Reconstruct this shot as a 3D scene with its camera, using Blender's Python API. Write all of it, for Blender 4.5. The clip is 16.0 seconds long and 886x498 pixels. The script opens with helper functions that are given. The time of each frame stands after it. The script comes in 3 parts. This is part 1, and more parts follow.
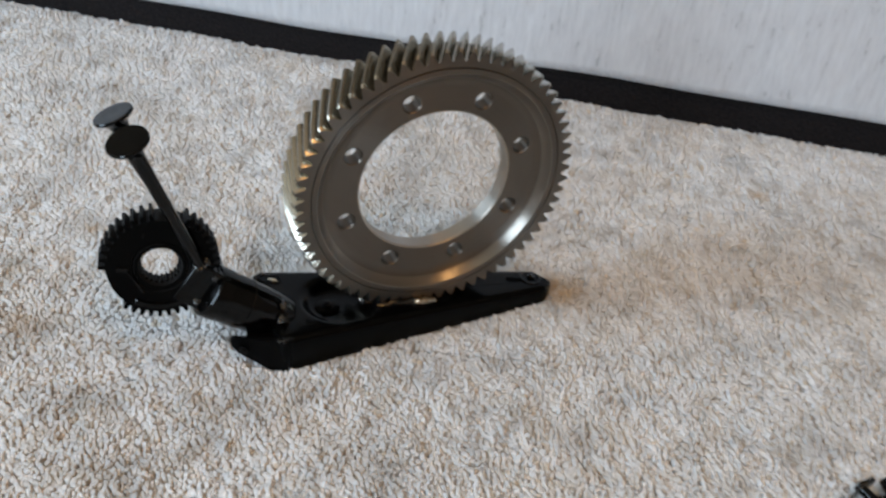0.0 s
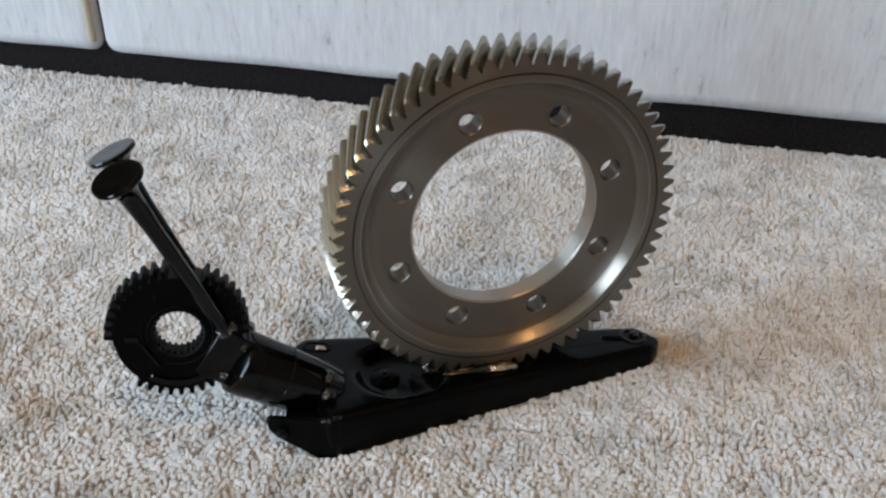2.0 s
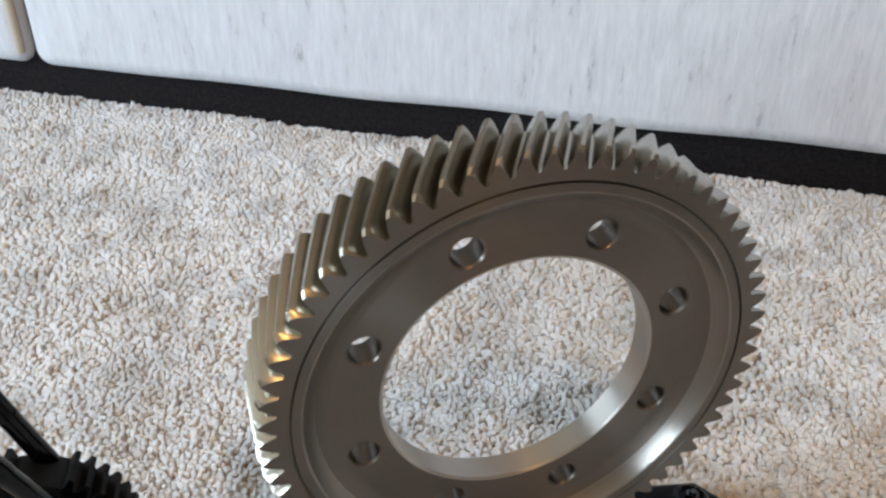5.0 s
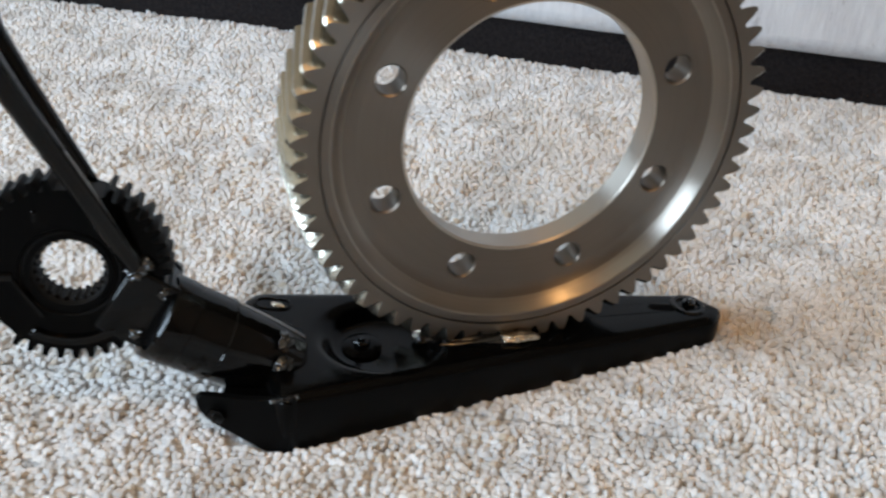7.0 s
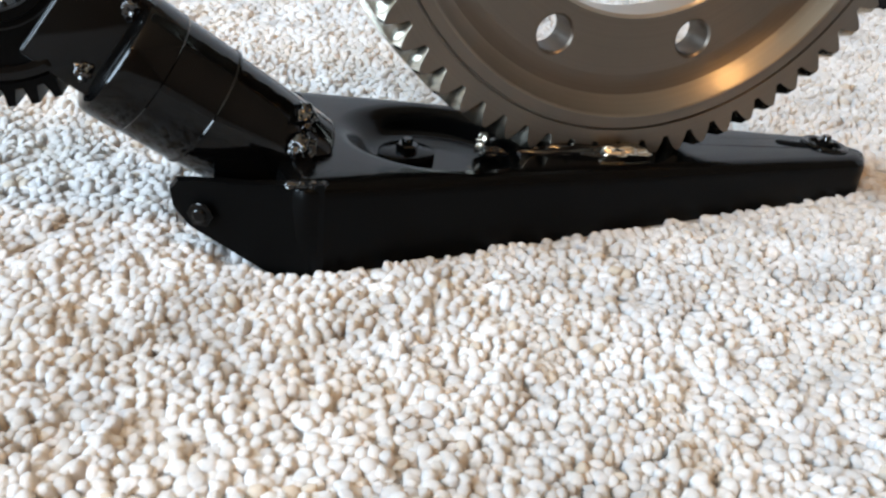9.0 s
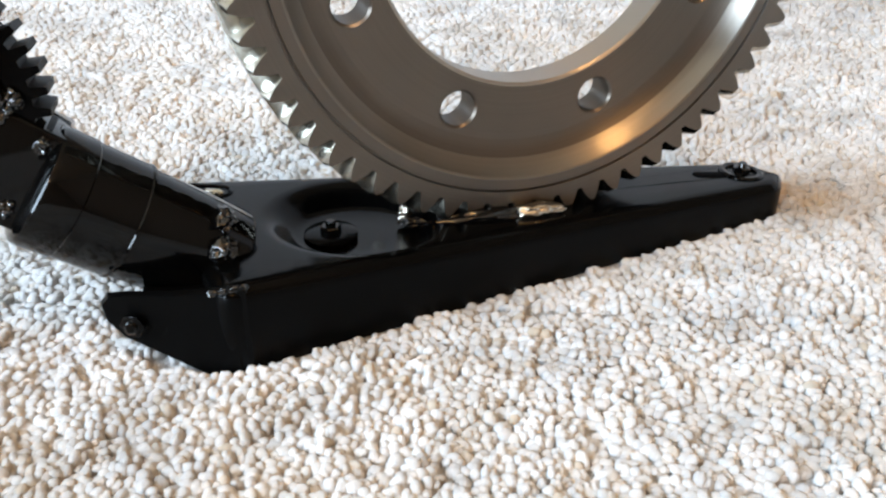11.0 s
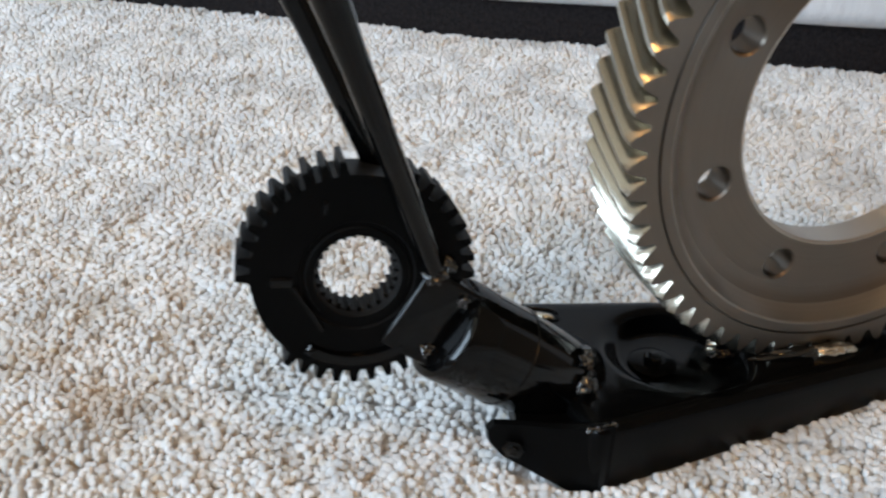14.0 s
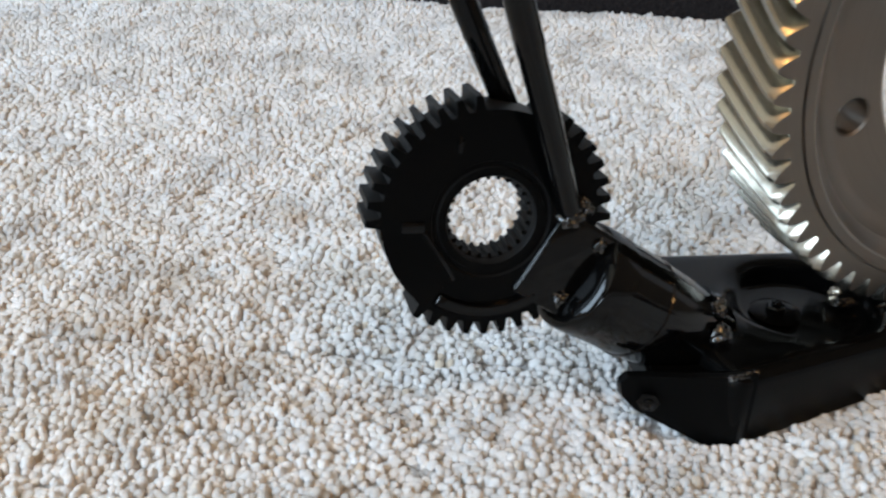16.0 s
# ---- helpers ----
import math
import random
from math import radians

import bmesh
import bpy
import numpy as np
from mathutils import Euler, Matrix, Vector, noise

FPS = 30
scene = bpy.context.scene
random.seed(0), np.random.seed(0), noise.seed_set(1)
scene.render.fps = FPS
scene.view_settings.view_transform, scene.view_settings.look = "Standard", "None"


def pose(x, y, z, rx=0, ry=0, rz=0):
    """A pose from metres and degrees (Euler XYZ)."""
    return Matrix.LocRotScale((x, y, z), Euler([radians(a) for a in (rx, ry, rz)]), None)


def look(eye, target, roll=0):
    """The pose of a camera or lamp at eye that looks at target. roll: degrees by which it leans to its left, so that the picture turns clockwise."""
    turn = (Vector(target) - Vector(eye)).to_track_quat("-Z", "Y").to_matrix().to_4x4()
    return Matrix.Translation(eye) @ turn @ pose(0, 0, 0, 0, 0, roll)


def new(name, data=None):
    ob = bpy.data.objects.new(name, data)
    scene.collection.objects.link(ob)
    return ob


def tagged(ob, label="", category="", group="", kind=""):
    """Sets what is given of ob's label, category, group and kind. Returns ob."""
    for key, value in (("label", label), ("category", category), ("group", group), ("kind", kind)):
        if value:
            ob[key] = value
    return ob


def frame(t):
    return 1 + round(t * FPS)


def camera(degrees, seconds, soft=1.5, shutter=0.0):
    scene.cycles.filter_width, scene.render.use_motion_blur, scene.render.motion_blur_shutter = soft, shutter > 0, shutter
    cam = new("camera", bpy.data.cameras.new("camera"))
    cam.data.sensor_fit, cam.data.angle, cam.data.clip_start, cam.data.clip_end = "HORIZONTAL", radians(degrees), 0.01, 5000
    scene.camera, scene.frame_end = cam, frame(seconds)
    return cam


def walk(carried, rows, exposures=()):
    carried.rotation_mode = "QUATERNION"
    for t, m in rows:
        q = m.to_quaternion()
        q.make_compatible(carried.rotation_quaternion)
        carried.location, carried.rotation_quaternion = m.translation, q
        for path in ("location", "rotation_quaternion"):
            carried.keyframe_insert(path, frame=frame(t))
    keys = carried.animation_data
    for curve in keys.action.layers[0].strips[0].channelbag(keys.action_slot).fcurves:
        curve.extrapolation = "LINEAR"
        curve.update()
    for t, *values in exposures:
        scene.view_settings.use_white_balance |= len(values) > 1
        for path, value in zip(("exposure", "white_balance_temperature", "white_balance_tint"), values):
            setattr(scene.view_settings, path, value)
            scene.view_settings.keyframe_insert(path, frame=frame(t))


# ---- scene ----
cam = camera(52.9, 16.0, soft=2.4, shutter=0.4)
PATH = [
    (0, (0.074, 0.013, 0.409), (0.16, 1.642, -0.749), 7.9),
    (0.5, (0.075, 0.053, 0.378), (0.028, 1.735, -0.703), 6.0),
    (1, (0.083, 0.088, 0.347), (-0.043, 1.792, -0.691), 2.6),
    (1.5, (0.093, 0.1, 0.335), (-0.049, 1.809, -0.695), 1.8),
    (2, (0.097, 0.093, 0.34), (-0.073, 1.798, -0.691), 0.7),
    (2.5, (0.1, 0.083, 0.321), (-0.083, 1.801, -0.686), 0.5),
    (3, (0.095, 0.095, 0.315), (-0.095, 1.811, -0.694), 0.6),
    (3.5, (0.081, 0.154, 0.341), (-0.101, 1.826, -0.741), 0.8),
    (3.7, (0.075, 0.188, 0.34), (-0.103, 1.849, -0.76), 0.9),
    (5.8, (0.122, 0.268, 0.318), (-0.058, 1.941, -0.763), -0.6),
    (6, (0.131, 0.27, 0.316), (-0.047, 1.939, -0.772), -1.7),
    (6.5, (0.129, 0.231, 0.266), (-0.038, 1.916, -0.799), 0.7),
    (7, (0.086, 0.188, 0.249), (-0.073, 1.889, -0.791), 2.7),
    (7.5, (0.067, 0.183, 0.264), (-0.077, 1.902, -0.747), 3.5),
    (8, (0.061, 0.189, 0.234), (-0.063, 1.92, -0.76), 4.5),
    (8.5, (0.061, 0.217, 0.176), (-0.027, 1.948, -0.821), 5.2),
    (9, (0.047, 0.237, 0.119), (-0.006, 1.994, -0.835), 6.0),
    (9.5, (0.069, 0.246, 0.138), (0.032, 1.994, -0.832), -0.6),
    (11.8, (0.069, 0.224, 0.156), (0.001, 1.961, -0.832), 0.7),
    (12, (0.059, 0.218, 0.16), (-0.002, 1.942, -0.852), 1.1),
    (12.5, (0.019, 0.202, 0.167), (-0.124, 1.923, -0.841), -0.4),
    (13, (0.01, 0.204, 0.161), (-0.171, 1.919, -0.851), -1.4),
    (13.5, (0.01, 0.215, 0.164), (-0.173, 1.932, -0.844), -1.7),
    (13.8, (-0.005, 0.222, 0.199), (-0.217, 1.945, -0.796), 0.4),
    (14, (-0.022, 0.22, 0.209), (-0.209, 1.944, -0.788), 1.3),
    (14.5, (-0.033, 0.212, 0.213), (-0.22, 1.935, -0.785), 1.8),
    (15, (-0.029, 0.206, 0.211), (-0.22, 1.928, -0.789), 1.0),
    (15.5, (-0.04, 0.206, 0.201), (-0.237, 1.928, -0.798), 0.3),
    (16, (-0.061, 0.22, 0.188), (-0.243, 1.943, -0.812), -0.2),
]
EXPOSURES = [(0, -0.32), (3, -0.34), (5.8, 0.06), (8, -0.05), (9, 0.4), (9.7, 0.63), (12, 0.37), (12.5, 0.34), (13, 0.10), (13.5, 0.32), (14.1, -0.05), (16, -0.05)]
walk(cam, [(t, look(eye, target, roll)) for t, eye, target, roll in PATH], EXPOSURES)

# ---- light: cool daylight from a window behind the camera, a warm ceiling lamp ----
world = bpy.data.worlds.new("world")
scene.world = world
world.use_nodes = True
world.node_tree.nodes["Background"].inputs[0].default_value = (0.55, 0.7, 1.0, 1)
world.node_tree.nodes["Background"].inputs[1].default_value = 0.3


def area(name, m, sx, sy, power, colour):
    data = bpy.data.lights.new(name, "AREA")
    data.shape, data.size, data.size_y = "RECTANGLE", sx, sy
    data.energy, data.color = power, colour
    ob = new(name, data)
    ob.matrix_world = m
    return ob


area("window_daylight", look((-1.78, -2.56, 1.08), (-0.2, 0.5, 0.3)), 0.95, 1.35, 90, (0.665, 0.832, 1.0))
area("side_window_daylight", look((-2.56, -0.45, 1.25), (0.0, 0.5, 0.1)), 1.1, 1.55, 105, (0.63, 0.815, 1.0))


def bulb(at, power):
    data = bpy.data.lights.new("ceiling_bulb", "POINT")
    data.energy, data.color, data.shadow_soft_size = power, (1.0, 0.56, 0.21), 0.16
    new("ceiling_bulb", data).location = at


bulb((0.62, -0.55, 2.10), 26)
bulb((0.95, -1.90, 2.10), 9)


# ---- materials ----
def material(name):
    m = bpy.data.materials.new(name)
    m.use_nodes = True
    nt = m.node_tree
    return m, nt, nt.nodes["Principled BSDF"]


def node(nt, kind, **values):
    n = nt.nodes.new(kind)
    for k, v in values.items():
        n.inputs[k].default_value = v
    return n


def ramp(nt, source, stops):
    r = nt.nodes.new("ShaderNodeValToRGB")
    while len(r.color_ramp.elements) < len(stops):
        r.color_ramp.elements.new(0.5)
    for e, (p, c) in zip(r.color_ramp.elements, stops):
        e.position, e.color = p, (*c, 1) if len(c) == 3 else c
    nt.links.new(source, r.inputs[0])
    return r


def grey(v):
    return (v, v, v)


def bump(nt, bsdf, source, strength, distance):
    b = node(nt, "ShaderNodeBump", Strength=strength, Distance=distance)
    nt.links.new(source, b.inputs["Height"])
    nt.links.new(b.outputs[0], bsdf.inputs["Normal"])
    return b


def coords(nt, kind="Object", scale=(1, 1, 1)):
    c = nt.nodes.new("ShaderNodeTexCoord")
    m = nt.nodes.new("ShaderNodeMapping")
    m.inputs["Scale"].default_value = scale
    nt.links.new(c.outputs[kind], m.inputs[0])
    return m.outputs[0]


def noisy(nt, vec, scale, detail=3.0, rough=0.55):
    n = node(nt, "ShaderNodeTexNoise", Scale=scale, Detail=detail, Roughness=rough)
    nt.links.new(vec, n.inputs["Vector"])
    return n.outputs["Fac"]


def mix(nt, fac, a, b, blend="MIX"):
    n = nt.nodes.new("ShaderNodeMix")
    n.data_type, n.blend_type = "RGBA", blend
    for s, v in ((n.inputs["Factor"], fac), (n.inputs["A"], a), (n.inputs["B"], b)):
        if isinstance(v, (float, int)):
            s.default_value = v
        elif isinstance(v, tuple):
            s.default_value = (*v, 1)
        else:
            nt.links.new(v, s)
    return n.outputs["Result"]


def make_steel(name, base, rough, rings):
    m, nt, b = material(name)
    v = coords(nt)
    stain = noisy(nt, v, 38, 4)
    fine = noisy(nt, v, 420, 3)
    c = ramp(nt, stain, [(0.3, tuple(x * 0.93 for x in base)), (0.7, base)])
    if rings:
        # faint tool marks that run round the axis
        flat = nt.nodes.new("ShaderNodeVectorMath")
        flat.operation = "MULTIPLY"
        nt.links.new(v, flat.inputs[0])
        flat.inputs[1].default_value = (1, 1, 0)
        dist = nt.nodes.new("ShaderNodeVectorMath")
        dist.operation = "LENGTH"
        nt.links.new(flat.outputs[0], dist.inputs[0])
        turn = node(nt, "ShaderNodeTexNoise", Scale=900.0, Detail=4.0, Roughness=0.7)
        turn.noise_dimensions = "1D"
        nt.links.new(dist.outputs["Value"], turn.inputs["W"])
        marks = ramp(nt, turn.outputs["Fac"], [(0.3, grey(0.95)), (0.7, grey(1.03))])
        tone = mix(nt, 1.0, c.outputs[0], marks.outputs[0], "MULTIPLY")
    else:
        tone = c.outputs[0]
    nt.links.new(tone, b.inputs["Base Color"])
    b.inputs["Metallic"].default_value = 1.0
    r = node(nt, "ShaderNodeMapRange")
    r.inputs["To Min"].default_value, r.inputs["To Max"].default_value = rough - 0.02, rough + 0.03
    nt.links.new(stain, r.inputs["Value"])
    nt.links.new(r.outputs[0], b.inputs["Roughness"])
    if rings:
        w = node(nt, "ShaderNodeTexWave", Scale=520.0, Distortion=0.6)
        w.wave_type, w.rings_direction = "RINGS", "Z"
        nt.links.new(v, w.inputs["Vector"])
        h = mix(nt, 0.35, w.outputs["Color"], fine)
        bump(nt, b, h, 0.05, 0.0002)
        b.inputs["Anisotropic"].default_value = 0.88
        b.inputs["Anisotropic Rotation"].default_value = 0.25
        t = nt.nodes.new("ShaderNodeTangent")
        t.direction_type, t.axis = "RADIAL", "Z"
        nt.links.new(t.outputs[0], b.inputs["Tangent"])
    else:
        bump(nt, b, fine, 0.12, 0.0002)
    return m


def make_black(name, value, rough, spec=0.26):
    m, nt, b = material(name)
    v = coords(nt)
    a = noisy(nt, v, 60, 4)
    d = noisy(nt, v, 900, 2)
    c = ramp(nt, a, [(0.3, grey(value * 0.8)), (0.75, (value * 1.25, value * 1.2, value * 1.15))])
    nt.links.new(c.outputs[0], b.inputs["Base Color"])
    r = node(nt, "ShaderNodeMapRange")
    r.inputs["To Min"].default_value, r.inputs["To Max"].default_value = rough - 0.04, rough + 0.08
    nt.links.new(noisy(nt, v, 130, 3), r.inputs["Value"])
    nt.links.new(r.outputs[0], b.inputs["Roughness"])
    b.inputs["IOR"].default_value = 1.5
    b.inputs["Specular IOR Level"].default_value = spec
    h = mix(nt, 0.25, a, d)
    bump(nt, b, h, 0.035, 0.0005)
    return m


STEEL = make_steel("turned_steel", (0.178, 0.153, 0.129), 0.35, True)
# paler copy of the turned steel: the cone's stronger reflection as base colour
CONE_STEEL = make_steel("lit_cone_steel", (0.28, 0.252, 0.222), 0.30, True)
# base raised to hold the carpet and ceiling light reflected in the bore
BORE_STEEL = make_steel("reflection_lit_bore_steel", (0.50, 0.455, 0.40), 0.34, True)
TOOTH_STEEL = make_steel("ground_tooth_steel", (0.38, 0.345, 0.285), 0.24, False)
BRIGHT = make_steel("bare_weld_metal", (0.62, 0.56, 0.46), 0.22, False)
BLACK = make_black("black_gloss_paint", 0.0014, 0.06, 0.22)
BLACK_SATIN = make_black("black_satin_paint", 0.0013, 0.15, 0.06)
FOOT_BLACK = make_black("black_foot_paint", 0.0011, 0.13, 0.10)
# rougher copy of the foot paint that keeps tuft reflections off the sides
FOOT_SIDE = make_black("black_dull_foot_paint", 0.0013, 0.36, 0.07)
EDGE_BLACK = make_black("black_matte_tooth_paint", 0.0075, 0.50, 0.10)
BEAD = make_black("black_weld_paint", 0.002, 0.06, 0.85)

BROWN_MARKS = [(0.199, 0.549, 0.017, 0.95), (0.26, 0.56, 0.06, 0.30), (0.34, 0.62, 0.075, 0.28), (0.397, 0.730, 0.010, 0.9), (-0.17, 0.527, 0.007, 0.6), (-0.165, 0.566, 0.006, 0.5), (-0.172, 0.452, 0.013, 0.55), (0.01, 0.387, 0.007, 0.35), (-0.20, 0.475, 0.009, 0.5)]

# carpet: every tuft takes its own shade of the mixed yarn
CARPET, _nt, _b = material("speckled_carpet")
_g = _nt.nodes.new("ShaderNodeNewGeometry")
_pos = _g.outputs["Position"]
_yarn = ramp(_nt, _g.outputs["Random Per Island"], [(0.0, (0.67, 0.665, 0.67)), (0.2, (0.73, 0.73, 0.735)), (0.5, (0.775, 0.775, 0.775)),
                                                   (0.80, (0.80, 0.80, 0.805)), (0.96, (0.77, 0.755, 0.73)), (1.0, (0.62, 0.53, 0.42))])
_cloud = ramp(_nt, noisy(_nt, _pos, 34, 4, 0.65), [(0.50, grey(0)), (0.70, grey(1))])
_warm = mix(_nt, _cloud.outputs[0], _yarn.outputs[0], mix(_nt, 0.45, _yarn.outputs[0], (0.44, 0.37, 0.28)))
_patch = ramp(_nt, noisy(_nt, _pos, 7.5, 4, 0.6), [(0.48, grey(0)), (0.68, grey(1))])
_warm = mix(_nt, _patch.outputs[0], _warm, mix(_nt, 0.28, _warm, (0.62, 0.53, 0.43)))
_big = ramp(_nt, noisy(_nt, _pos, 5.5, 3), [(0.35, grey(0.90)), (0.65, grey(1.0))])
_mid = ramp(_nt, noisy(_nt, _pos, 21, 6, 0.72), [(0.36, grey(0.70)), (0.54, grey(1.0))])
_col = mix(_nt, 1.0, mix(_nt, 1.0, _warm, _big.outputs[0], "MULTIPLY"), _mid.outputs[0], "MULTIPLY")
# brown marks: a few old stains, and browner areas at the tail's end
for _x, _y, _r, _k in BROWN_MARKS:
    _d = node(_nt, "ShaderNodeVectorMath")
    _d.operation = "DISTANCE"
    _nt.links.new(_pos, _d.inputs[0])
    _d.inputs[1].default_value = (_x, _y, 0)
    _a = _nt.nodes.new("ShaderNodeMath")
    _a.operation = "MULTIPLY_ADD"
    _nt.links.new(noisy(_nt, _pos, 110, 3), _a.inputs[0])
    _a.inputs[1].default_value = _r * 1.6
    _nt.links.new(_d.outputs["Value"], _a.inputs[2])
    _m = ramp(_nt, _a.outputs[0], [(_r * 0.6, grey(_k)), (_r * 2.2, grey(0))])
    _col = mix(_nt, _m.outputs[0], _col, (0.40, 0.245, 0.10))
_nt.links.new(_col, _b.inputs["Base Color"])
_b.inputs["Roughness"].default_value = 0.92
_b.inputs["Specular IOR Level"].default_value = 0.2
_b.inputs["Sheen Weight"].default_value = 0.25
# fibres scatter light: the shading leans half way towards the pile's mean direction
_fl = _nt.nodes.new("ShaderNodeMix")
_fl.data_type = "VECTOR"
_fl.inputs["Factor"].default_value = 0.64
_bp = node(_nt, "ShaderNodeBump", Strength=0.4, Distance=0.0006)
_nt.links.new(noisy(_nt, _pos, 1700, 3), _bp.inputs["Height"])
_nt.links.new(_bp.outputs[0], _fl.inputs[4])
_fl.inputs[5].default_value = (0, 0, 1)
_nm = _nt.nodes.new("ShaderNodeVectorMath")
_nm.operation = "NORMALIZE"
_nt.links.new(_fl.outputs[1], _nm.inputs[0])
_nt.links.new(_nm.outputs[0], _b.inputs["Normal"])

UNDERLAY, _nt, _b = material("carpet_ground")
_g = _nt.nodes.new("ShaderNodeNewGeometry")
_c = ramp(_nt, noisy(_nt, _g.outputs["Position"], 320, 4, 0.7), [(0.3, (0.42, 0.41, 0.405)), (0.55, (0.62, 0.61, 0.60)), (0.75, (0.70, 0.69, 0.675))])
_mid = ramp(_nt, noisy(_nt, _g.outputs["Position"], 17, 5, 0.7), [(0.36, grey(0.76)), (0.58, grey(1.0))])
_nt.links.new(mix(_nt, 1.0, _c.outputs[0], _mid.outputs[0], "MULTIPLY"), _b.inputs["Base Color"])
_b.inputs["Roughness"].default_value = 0.95
bump(_nt, _b, noisy(_nt, _g.outputs["Position"], 380, 4, 0.7), 0.9, 0.004)

# sofa cloth: pale chenille with uneven upright slubs
CLOTH, _nt, _b = material("pale_chenille")
_v = coords(_nt, "Object", (1, 1, 0.13))
_slub = noisy(_nt, _v, 230, 4, 0.6)
_v2 = coords(_nt, "Object", (1, 1, 0.26))
_dark = ramp(_nt, noisy(_nt, _v2, 110, 4, 0.7), [(0.30, (0.36, 0.35, 0.355)), (0.38, (0.52, 0.515, 0.525)), (0.62, (0.575, 0.572, 0.58))])
_c = ramp(_nt, _slub, [(0.30, (0.87, 0.865, 0.87)), (0.66, grey(1.0))])
_nt.links.new(mix(_nt, 1.0, _dark.outputs[0], _c.outputs[0], "MULTIPLY"), _b.inputs["Base Color"])
_b.inputs["Roughness"].default_value = 0.85
_b.inputs["Sheen Weight"].default_value = 0.3
_h = mix(_nt, 0.4, _slub, noisy(_nt, coords(_nt), 900, 2))
bump(_nt, _b, _h, 0.32, 0.002)

# near-black brown that puts the shade beneath the sofa into the colour
SOFA_GAP_DARK, _nt, _b = material("sofa_gap_dark")
_c = ramp(_nt, noisy(_nt, coords(_nt), 300, 4, 0.7), [(0.3, (0.0030, 0.0028, 0.0032)), (0.7, (0.020, 0.016, 0.0155))])
_nt.links.new(_c.outputs[0], _b.inputs["Base Color"])
_b.inputs["Roughness"].default_value = 0.9
_b.inputs["Specular IOR Level"].default_value = 0.1
bump(_nt, _b, noisy(_nt, coords(_nt), 420, 3), 0.6, 0.002)


def make_paint(name, colour):
    m, nt, b = material(name)
    v = coords(nt)
    c = ramp(nt, noisy(nt, v, 2.5, 4), [(0.3, tuple(x * 0.94 for x in colour)), (0.7, colour)])
    nt.links.new(c.outputs[0], b.inputs["Base Color"])
    b.inputs["Roughness"].default_value = 0.8
    bump(nt, b, noisy(nt, v, 180, 3), 0.15, 0.001)
    return m


WALL = make_paint("wall_paint", (0.30, 0.235, 0.175))
# the cream tint holds the warm lamplight on the ceiling
CEIL = make_paint("lamplit_ceiling_paint", (0.70, 0.59, 0.44))


# ---- mesh helpers ----
def mesh_of(name, verts, faces, mat, sharp=32):
    me = bpy.data.meshes.new(name)
    me.from_pydata([tuple(v) for v in verts], [], faces)
    me.materials.append(mat)
    me.polygons.foreach_set("use_smooth", [True] * len(me.polygons))
    me.set_sharp_from_angle(angle=radians(sharp))
    me.update()
    return me


def from_bm(name, bm, mat, sharp=32):
    bmesh.ops.recalc_face_normals(bm, faces=bm.faces)
    me = bpy.data.meshes.new(name)
    bm.to_mesh(me)
    bm.free()
    me.materials.append(mat)
    me.polygons.foreach_set("use_smooth", [True] * len(me.polygons))
    me.set_sharp_from_angle(angle=radians(sharp))
    return me


def part(name, me, parent, m=None, label=""):
    ob = new(name, me)
    if parent is not None:
        ob.parent = parent
    if m is not None:
        ob.matrix_local = m
    if label:
        tagged(ob, label)
    return ob


def lofted(rings, close_first=False, close_last=False):
    """Verts and quads through rings of equal length; a cap is a fan."""
    verts, faces, n = [], [], len(rings[0])
    for r in rings:
        verts += [tuple(p) for p in r]
    for k in range(len(rings) - 1):
        a, b = k * n, (k + 1) * n
        faces += [(a + i, a + (i + 1) % n, b + (i + 1) % n, b + i) for i in range(n)]
    for flag, base, rev in ((close_first, 0, True), (close_last, (len(rings) - 1) * n, False)):
        if flag:
            c = np.mean(np.array(verts[base:base + n]), axis=0)
            verts.append(tuple(c))
            k = len(verts) - 1
            for i in range(n):
                t = (base + i, base + (i + 1) % n, k)
                faces.append(t[::-1] if rev else t)
    return verts, faces


def circle(r, z, n=48, cx=0.0, cy=0.0):
    return [(cx + r * math.cos(2 * math.pi * i / n), cy + r * math.sin(2 * math.pi * i / n), z) for i in range(n)]


def lathe(name, profile, mat, n=48, sharp=32, first=True, last=True):
    v, f = lofted([circle(r, z, n) for r, z in profile], first, last)
    return mesh_of(name, v, f, mat, sharp)


def box_bm(sx, sy, sz, bevel, seg=3):
    bm = bmesh.new()
    bmesh.ops.create_cube(bm, size=1)
    bmesh.ops.scale(bm, vec=(sx, sy, sz), verts=bm.verts)
    if bevel:
        bmesh.ops.bevel(bm, geom=bm.edges[:], offset=bevel, segments=seg, profile=0.5, affect="EDGES")
    return bm


def blob(name, mat, size, seed, lumps=0.28):
    """A lumpy run of weld metal."""
    bm = bmesh.new()
    bmesh.ops.create_icosphere(bm, subdivisions=4, radius=1)
    for v in bm.verts:
        k = 1 + lumps * noise.noise(v.co * 1.7 + Vector((seed, 0, 0))) + 0.5 * lumps * noise.noise(v.co * 4.1 + Vector((0, seed, 0)))
        v.co = Vector((v.co.x * size[0], v.co.y * size[1], v.co.z * size[2])) * k
    return from_bm(name, bm, mat, 60)


# ---- the room ----
def slab(name, x0, x1, y0, y1, z0, z1, mat):
    bm = box_bm(x1 - x0, y1 - y0, z1 - z0, 0)
    ob = part(name, from_bm(name, bm, mat), None)
    ob.location = ((x0 + x1) / 2, (y0 + y1) / 2, (z0 + z1) / 2)
    return tagged(ob, kind="structure")


